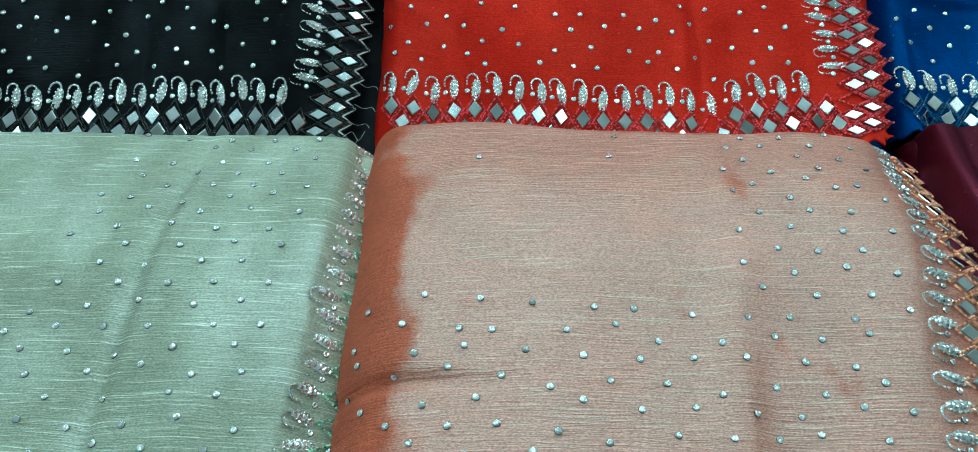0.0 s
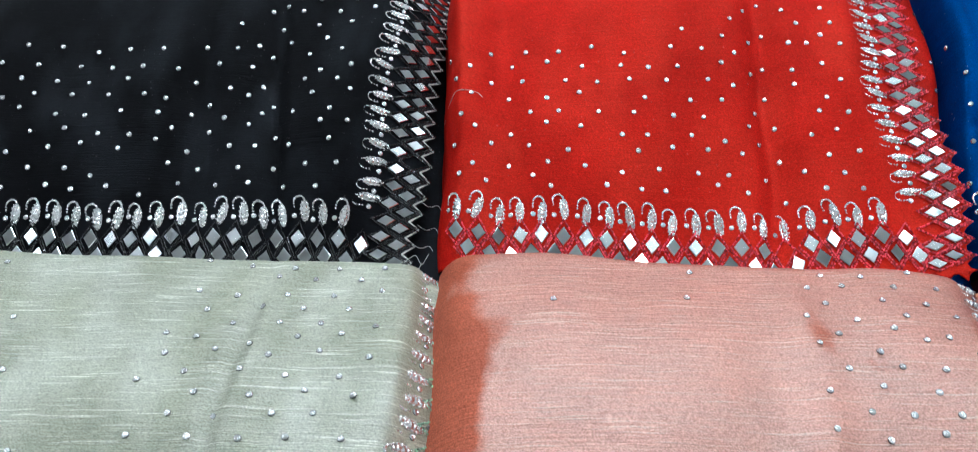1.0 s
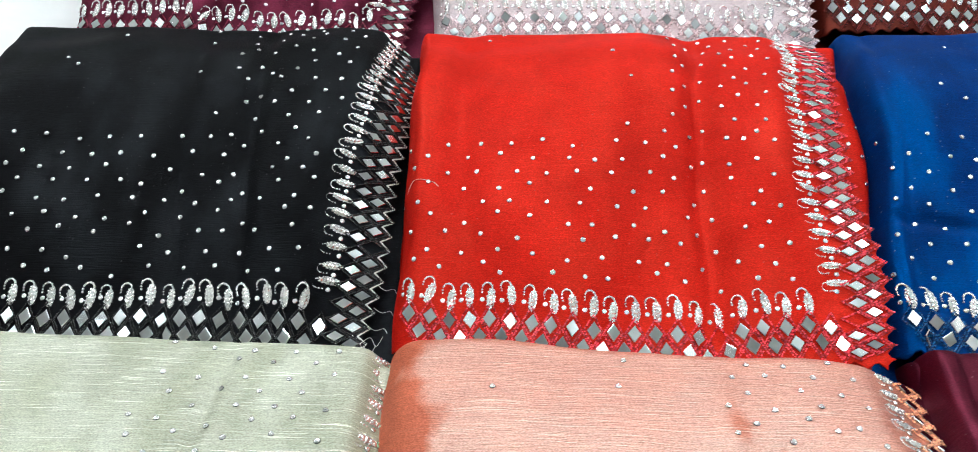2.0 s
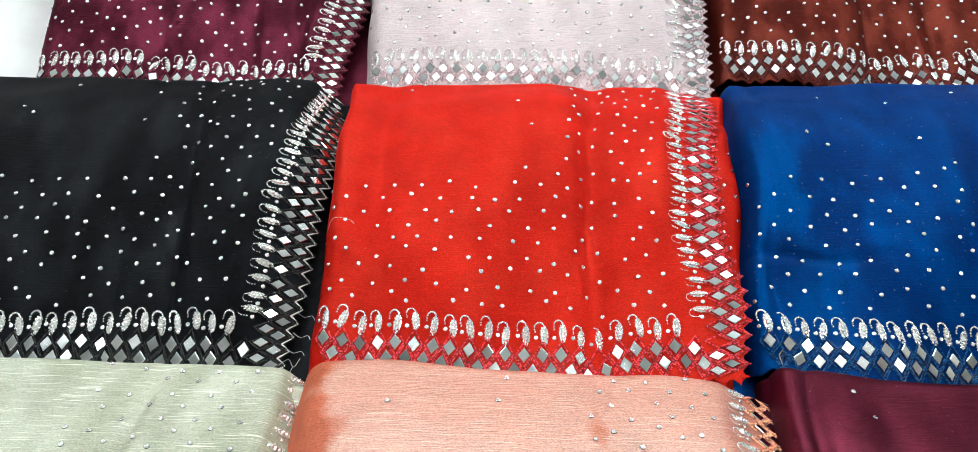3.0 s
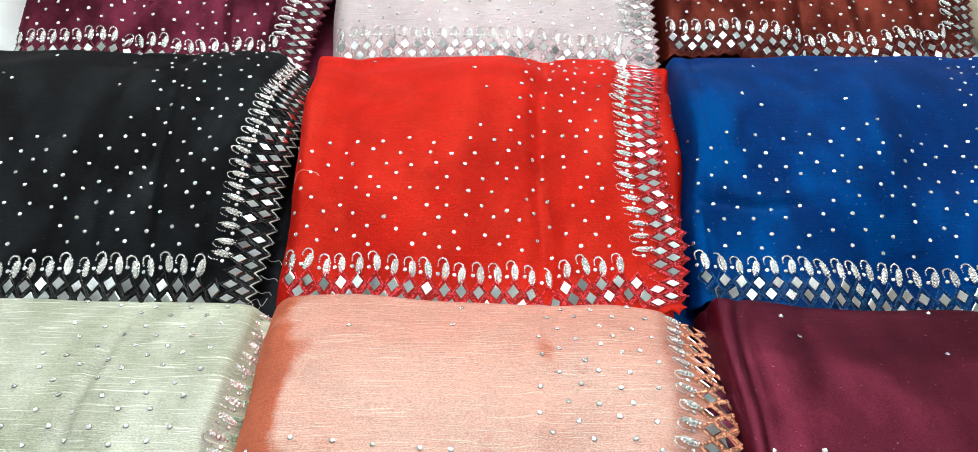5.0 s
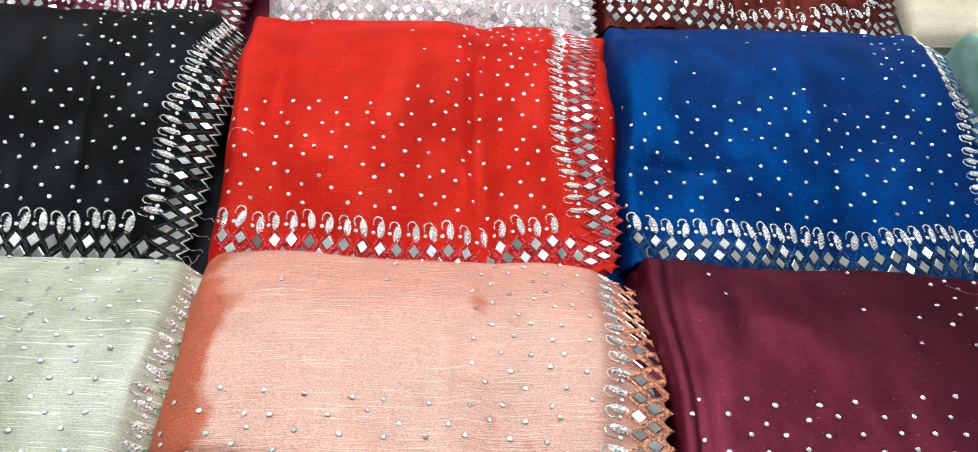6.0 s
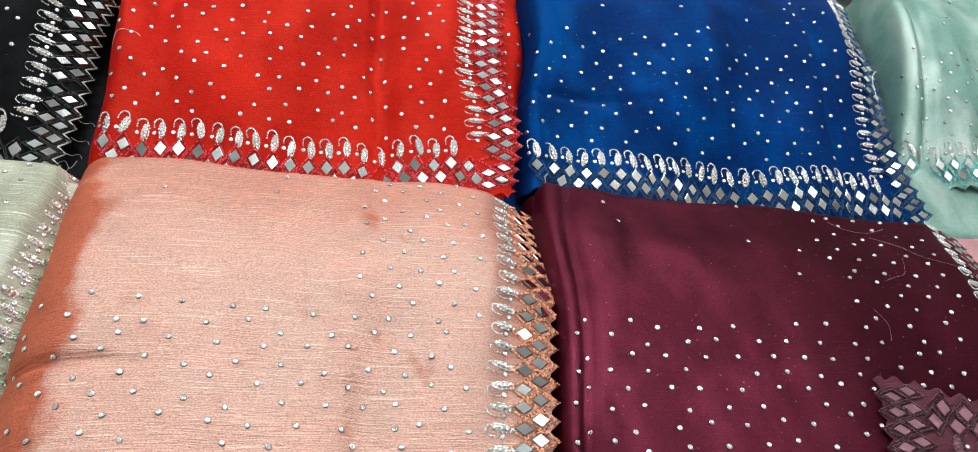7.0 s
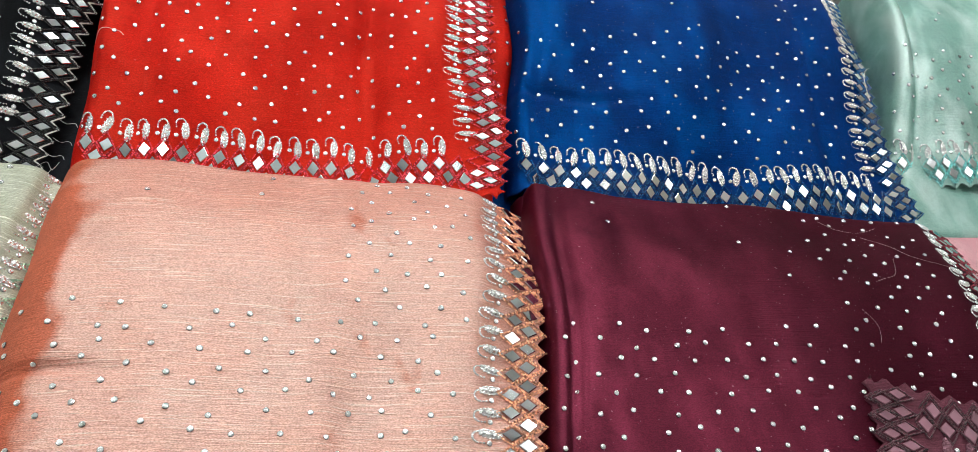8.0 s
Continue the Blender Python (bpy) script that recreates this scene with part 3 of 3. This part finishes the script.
RED = satin("red_satin", (0.58, 0.011, 0.005), (0.68, 0.035, 0.018), 0.07, 0.34, (1, 0.09, 0.045), uneven=0.6, relief=0.3, lint=0.12)
BLACK = satin("black_satin", (0.003, 0.003, 0.004), (0.007, 0.007, 0.009), 0.005, 0.36, (0.75, 0.85, 1), uneven=0.8, relief=0.4, lint=0.08)
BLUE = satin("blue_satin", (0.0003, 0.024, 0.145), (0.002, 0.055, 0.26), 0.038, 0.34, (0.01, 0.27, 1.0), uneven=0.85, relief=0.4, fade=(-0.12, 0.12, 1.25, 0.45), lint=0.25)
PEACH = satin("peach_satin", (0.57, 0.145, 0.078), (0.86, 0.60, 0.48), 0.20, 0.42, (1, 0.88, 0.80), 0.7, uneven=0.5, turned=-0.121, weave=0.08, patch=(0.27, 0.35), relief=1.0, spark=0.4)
GREEN = satin("sage_satin", (0.39, 0.405, 0.29), (0.90, 0.90, 0.80), 0.20, 0.45, (1, 1, 0.92), 1.0, uneven=0.5, weave=0.10, relief=1.0, spark=0.35)
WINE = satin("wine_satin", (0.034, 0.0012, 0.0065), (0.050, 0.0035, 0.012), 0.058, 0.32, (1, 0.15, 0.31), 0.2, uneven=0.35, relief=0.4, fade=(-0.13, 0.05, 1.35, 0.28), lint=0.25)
PLUM = satin("plum_satin", (0.050, 0.003, 0.012), (0.09, 0.008, 0.028), 0.038, 0.30, (1, 0.16, 0.34), uneven=0.9, lint=0.15)
BLUSH = satin("blush_satin", (0.64, 0.51, 0.54), (0.80, 0.70, 0.72), 0.12, 0.5)
RUST = satin("rust_satin", (0.062, 0.005, 0.0025), (0.10, 0.015, 0.009), 0.042, 0.30, (1, 0.22, 0.14), uneven=0.9, relief=0.4, lint=0.15)
AQUA = satin("aqua_satin", (0.20, 0.39, 0.33), (0.38, 0.58, 0.50), 0.24, 0.38, (0.9, 1, 0.97), uneven=0.6)
ROSE = satin("rose_satin", (0.62, 0.22, 0.27), (0.72, 0.32, 0.36), 0.15, 0.45)
VEIL = satin("dusty_plum_net", (0.10, 0.024, 0.040), (0.15, 0.045, 0.065), 0.03, 0.5, (1, 0.5, 0.6))

# front row
dupatta("sage_dupatta", "pale sage green satin dupatta folded with crystal border", "folded cloth",
        Cloth((-0.42, 0.02), (-0.066, 0.02), (-0.42, 0.372), (-0.030, 0.360), FRONT_ROW, side=0.012, seed=11, lift=-0.012, hang=(20, 48), pleats=((0.65, 0.0, -0.003, 0.010), (0.2, 0.1, -0.002, 0.02))),
        GREEN, bead_mat("mint_beads", (0.42, 0.66, 0.48)), 21, front=False, close=0.0134, dense=0.58,
        under=below((-0.41, 0.02), (-0.09, 0.02), (-0.41, 0.36), (-0.058, 0.35), 31))
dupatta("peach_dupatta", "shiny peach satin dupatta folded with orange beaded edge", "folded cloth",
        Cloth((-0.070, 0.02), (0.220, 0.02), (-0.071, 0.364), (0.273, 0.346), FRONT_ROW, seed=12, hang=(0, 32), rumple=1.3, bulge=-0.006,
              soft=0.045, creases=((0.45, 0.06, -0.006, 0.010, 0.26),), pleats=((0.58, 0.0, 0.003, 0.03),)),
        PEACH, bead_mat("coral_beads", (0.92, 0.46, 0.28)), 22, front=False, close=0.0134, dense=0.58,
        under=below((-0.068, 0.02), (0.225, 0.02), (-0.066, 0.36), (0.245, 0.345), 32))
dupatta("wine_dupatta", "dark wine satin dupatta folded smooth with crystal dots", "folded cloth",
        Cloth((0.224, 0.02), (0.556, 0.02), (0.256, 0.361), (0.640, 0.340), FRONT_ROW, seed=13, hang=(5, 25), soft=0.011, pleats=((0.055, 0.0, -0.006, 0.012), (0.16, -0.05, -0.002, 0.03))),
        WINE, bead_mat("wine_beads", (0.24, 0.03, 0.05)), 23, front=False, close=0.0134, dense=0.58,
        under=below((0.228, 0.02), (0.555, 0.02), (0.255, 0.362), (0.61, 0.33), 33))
dupatta("rose_dupatta", "rose pink satin dupatta folded beside the wine one", "folded cloth",
        Cloth((0.58, 0.02), (0.93, 0.02), (0.600, 0.352), (0.95, 0.362), FRONT_ROW, seed=14, lift=-0.03),
        ROSE, bead_mat("rose_beads", (0.5, 0.15, 0.2)), 24, front=False)
dupatta("plum_border_corner", "dusty plum net corner with dull mirror border on wine cloth", "cloth corner",
        Cloth((0.62, 0.130), (0.449, 0.171), (0.57, 0.0), (0.395, 0.0), table_of([(0, 0.069), (1, 0.069)]), seed=51, rumple=0.6, hang=None, rounded=(0, 0, 0, 0)),
        VEIL, bead_mat("dusty_beads", (0.10, 0.03, 0.045), 0.4), 52, stones=False, tile=DULL_TILE, motifs=DULL_MOTIFS)
# middle row
dupatta("black_dupatta", "black satin dupatta folded with mirror-work border", "folded cloth",
        Cloth((-0.397, 0.348), (-0.088, 0.350), (-0.421, 0.674), (-0.048, 0.676), seed=15, hang=(5, 52), soft=0.022, rumple=1.1, pleats=((0.66, 0.12, -0.004, 0.02), (0.52, 0.12, -0.003, 0.025), (0.8, 0.1, 0.002, 0.03))),
        BLACK, bead_mat("black_beads", (0.014, 0.014, 0.016)), 25, hem=THREAD,
        under=below((-0.392, 0.33), (-0.062, 0.33), (-0.418, 0.67), (-0.064, 0.67), 35))
dupatta("red_dupatta", "bright red satin dupatta folded with mirror-work border", "folded cloth",
        Cloth((-0.072, 0.359), (0.237, 0.346), (-0.077, 0.675), (0.275, 0.677), seed=16, corners=(0.004, 0.020), bow=-0.006, side=-0.010, swell=(0.16, 0.15, 0.014), hang=(0, 16), rumple=1.4, pleats=((0.66, 0.0, -0.009, 0.034), (0.13, 0, -0.006, 0.035), (0.84, 0, 0.003, 0.03), (0.56, 0.05, 0.002, 0.03))),
        RED, bead_mat("ruby_beads", (0.72, 0.06, 0.085)), 26,
        edge=Cloth((0.212, 0.362), (0.258, 0.366), (0.216, 0.45), (0.262, 0.455), table_of([(0, 0.024), (1, 0.026)]), seed=61, rumple=2.5, hang=(55, 35), rounded=(0, 0, 0, 0)),
        under=below((-0.072, 0.33), (0.236, 0.352), (-0.075, 0.672), (0.289, 0.675), 36, 0.038), 
        side_fold=Cloth((0.205, 0.412), (0.256, 0.424), (0.235, 0.674), (0.292, 0.676), table_of([(0, 0.036), (0.2, 0.042), (0.5, 0.050), (0.7, 0.048), (0.85, 0.034), (1, 0.022)]), seed=66, rumple=1.2, hang=None, soft=0.014, rounded=(0, 1, 1, 1)))
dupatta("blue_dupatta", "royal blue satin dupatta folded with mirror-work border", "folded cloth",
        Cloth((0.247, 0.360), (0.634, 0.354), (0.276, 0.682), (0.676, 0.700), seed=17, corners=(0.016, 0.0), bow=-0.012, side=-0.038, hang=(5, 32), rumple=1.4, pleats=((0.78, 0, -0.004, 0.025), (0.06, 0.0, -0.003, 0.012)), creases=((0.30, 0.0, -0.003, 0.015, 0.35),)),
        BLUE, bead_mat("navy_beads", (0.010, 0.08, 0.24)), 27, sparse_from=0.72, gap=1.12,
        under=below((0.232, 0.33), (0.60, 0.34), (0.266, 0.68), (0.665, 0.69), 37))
dupatta("aqua_dupatta", "pale aqua satin dupatta folded with turquoise beaded border", "folded cloth",
        Cloth((0.616, 0.406), (0.97, 0.388), (0.688, 0.706), (1.04, 0.72), seed=18, rumple=1.6, pleats=((0.085, 0.0, -0.010, 0.018), (0.2, 0.05, 0.003, 0.04))),
        AQUA, bead_mat("turquoise_beads", (0.22, 0.62, 0.60)), 28,
        under=Cloth((0.606, 0.345), (0.98, 0.345), (0.69, 0.69), (1.03, 0.70), table_of([(0, 0.012), (1, 0.018)]), seed=38, hang=None, soft=0.012, rounded=(1, 1, 1, 1)))
# back row
dupatta("plum_dupatta", "deep plum satin dupatta folded with mirror-work border", "folded cloth",
        Cloth((-0.395, 0.672), (-0.094, 0.674), (-0.440, 1.02), (-0.034, 1.02), seed=19, lift=0.004, rumple=2.2, pleats=((0.62, 0.2, -0.006, 0.025), (0.8, 0.1, -0.006, 0.02), (0.35, 0.15, -0.005, 0.03))),
        PLUM, bead_mat("plum_beads", (0.22, 0.03, 0.06)), 29, dense=0.9,
        under=below((-0.39, 0.66), (-0.060, 0.66), (-0.45, 1.01), (-0.055, 1.01), 39))
dupatta("blush_dupatta", "pale blush pink satin dupatta with white beaded border", "folded cloth",
        Cloth((-0.066, 0.682), (0.283, 0.686), (-0.092, 1.03), (0.293, 1.03), seed=20, lift=0.010),
        BLUSH, bead_mat("pearl_beads", (0.78, 0.66, 0.68)), 30, dense=0.9,
        under=below((-0.070, 0.665), (0.280, 0.67), (-0.095, 1.02), (0.30, 1.02), 40, 0.03))
dupatta("rust_dupatta", "dark rust brown satin dupatta with mirror-work border", "folded cloth",
        Cloth((0.284, 0.715), (0.633, 0.709), (0.30, 1.03), (0.708, 1.05), seed=41, bow=-0.020, lift=0.011, rumple=1.6, pleats=((0.6, 0.1, -0.006, 0.025), (0.42, 0.05, -0.005, 0.02), (0.78, 0.1, -0.006, 0.025))),
        RUST, bead_mat("garnet_beads", (0.16, 0.02, 0.02)), 42, dense=0.9,
        under=below((0.275, 0.66), (0.63, 0.68), (0.29, 1.02), (0.69, 1.03), 43))

CREAM = satin("cream_cotton", (0.72, 0.62, 0.47), (0.80, 0.72, 0.58), 0.04, 0.6, slub=0.3)
dupatta("cream_cloth", "plain cream cloth folded flat behind the aqua one", "folded cloth",
        Cloth((0.660, 0.735), (1.02, 0.760), (0.730, 1.06), (1.08, 1.06), LOW, seed=71, hang=None, rumple=0.8, rounded=(1, 1, 1, 1)),
        CREAM, None, 72, front=False, right=False, stones=False)

# ---- loose threads ----


def strand(points, radius, material, label):
    """A fine thread: a thin tube through softened points on the cloths."""
    pts = [Vector(p) for p in points]
    fine = []
    for i in range(len(pts) - 1):
        p0, p1, p2, p3 = pts[max(i - 1, 0)], pts[i], pts[i + 1], pts[min(i + 2, len(pts) - 1)]
        for k in range(6):
            t = k / 6
            fine.append(0.5 * ((2 * p1) + (p2 - p0) * t + (2 * p0 - 5 * p1 + 4 * p2 - p3) * t * t + (3 * p1 - p0 - 3 * p2 + p3) * t ** 3))
    fine.append(pts[-1])
    base = Vector((fine[0].x, fine[0].y, fine[0].z))
    bm = bmesh.new()
    rings = []
    for i, p in enumerate(fine):
        d = (fine[min(i + 1, len(fine) - 1)] - fine[max(i - 1, 0)]).normalized()
        n1 = d.cross(Vector((0, 0, 1))).normalized()
        n2 = d.cross(n1)
        rings.append([bm.verts.new(p - base + (n1 * math.cos(w) + n2 * math.sin(w)) * radius) for w in (0, 1.57, 3.14, 4.71)])
    for lo, hi in zip(rings, rings[1:]):
        for k in range(4):
            bm.faces.new((lo[k], lo[(k + 1) % 4], hi[(k + 1) % 4], hi[k]))
    me = bpy.data.meshes.new("loose_thread")
    bm.to_mesh(me)
    bm.free()
    me.materials.append(material)
    ob = tagged(new("loose_thread", smooth(me)), label, "thread", "loose threads")
    ob.location = base
    return ob


def drape(cl, ab, lift=0.0008):
    return [tuple(cl.at(a, b) + np.array((0, 0, lift + 0.0012 * (k % 2)))) for k, (a, b) in enumerate(ab)]


DUSTY = mat("dusty_thread", (0.45, 0.36, 0.36), 0.7)
WINE_TOP = CLOTHS["wine_dupatta"]
RED_TOP = CLOTHS["red_dupatta"]
BLUE_TOP = CLOTHS["blue_dupatta"]
strand(drape(WINE_TOP, ((0.62, 0.93), (0.65, 0.90), (0.70, 0.90), (0.74, 0.92))), 0.00011, DUSTY, "fine greyish loose thread curled on the wine satin")
strand(drape(WINE_TOP, ((0.70, 0.88), (0.75, 0.84), (0.79, 0.80), (0.86, 0.76), (0.90, 0.75))), 0.0001, DUSTY, "fine greyish loose thread lying across the wine satin")
strand(drape(WINE_TOP, ((0.68, 0.71), (0.70, 0.72), (0.73, 0.74), (0.74, 0.79))), 0.0001, DUSTY, "short greyish loose thread on the wine satin")
strand(drape(WINE_TOP, ((0.62, 0.62), (0.64, 0.58), (0.64, 0.54))), 0.0001, DUSTY, "short greyish loose thread on the wine satin")
strand(drape(RED_TOP, ((0.005, 0.36), (0.03, 0.37), (0.07, 0.372), (0.085, 0.36))), 0.00022, THREAD, "white loose thread end at the red cloth's fold")
strand(drape(BLUE_TOP, ((0.965, 0.36), (0.955, 0.42), (0.975, 0.46), (1.0, 0.48)), 0.004), 0.0004, THREAD, "pale loose thread hanging off the blue border")
BLACK_TOP = CLOTHS["black_dupatta"]
for k, (a, b) in enumerate(((0.985, 0.05), (0.992, 0.09), (0.975, 0.03), (0.995, 0.13), (0.96, 0.015), (0.99, 0.18))):
    curl = [(a, b), (a + 0.02, b + 0.012 * (-1) ** k), (a + 0.035, b - 0.004), (a + 0.045, b + 0.016 * (-1) ** k)]
    strand(drape(BLACK_TOP, curl, 0.0015), 0.00016, THREAD, "frayed pale thread end at the black cloth's hem")
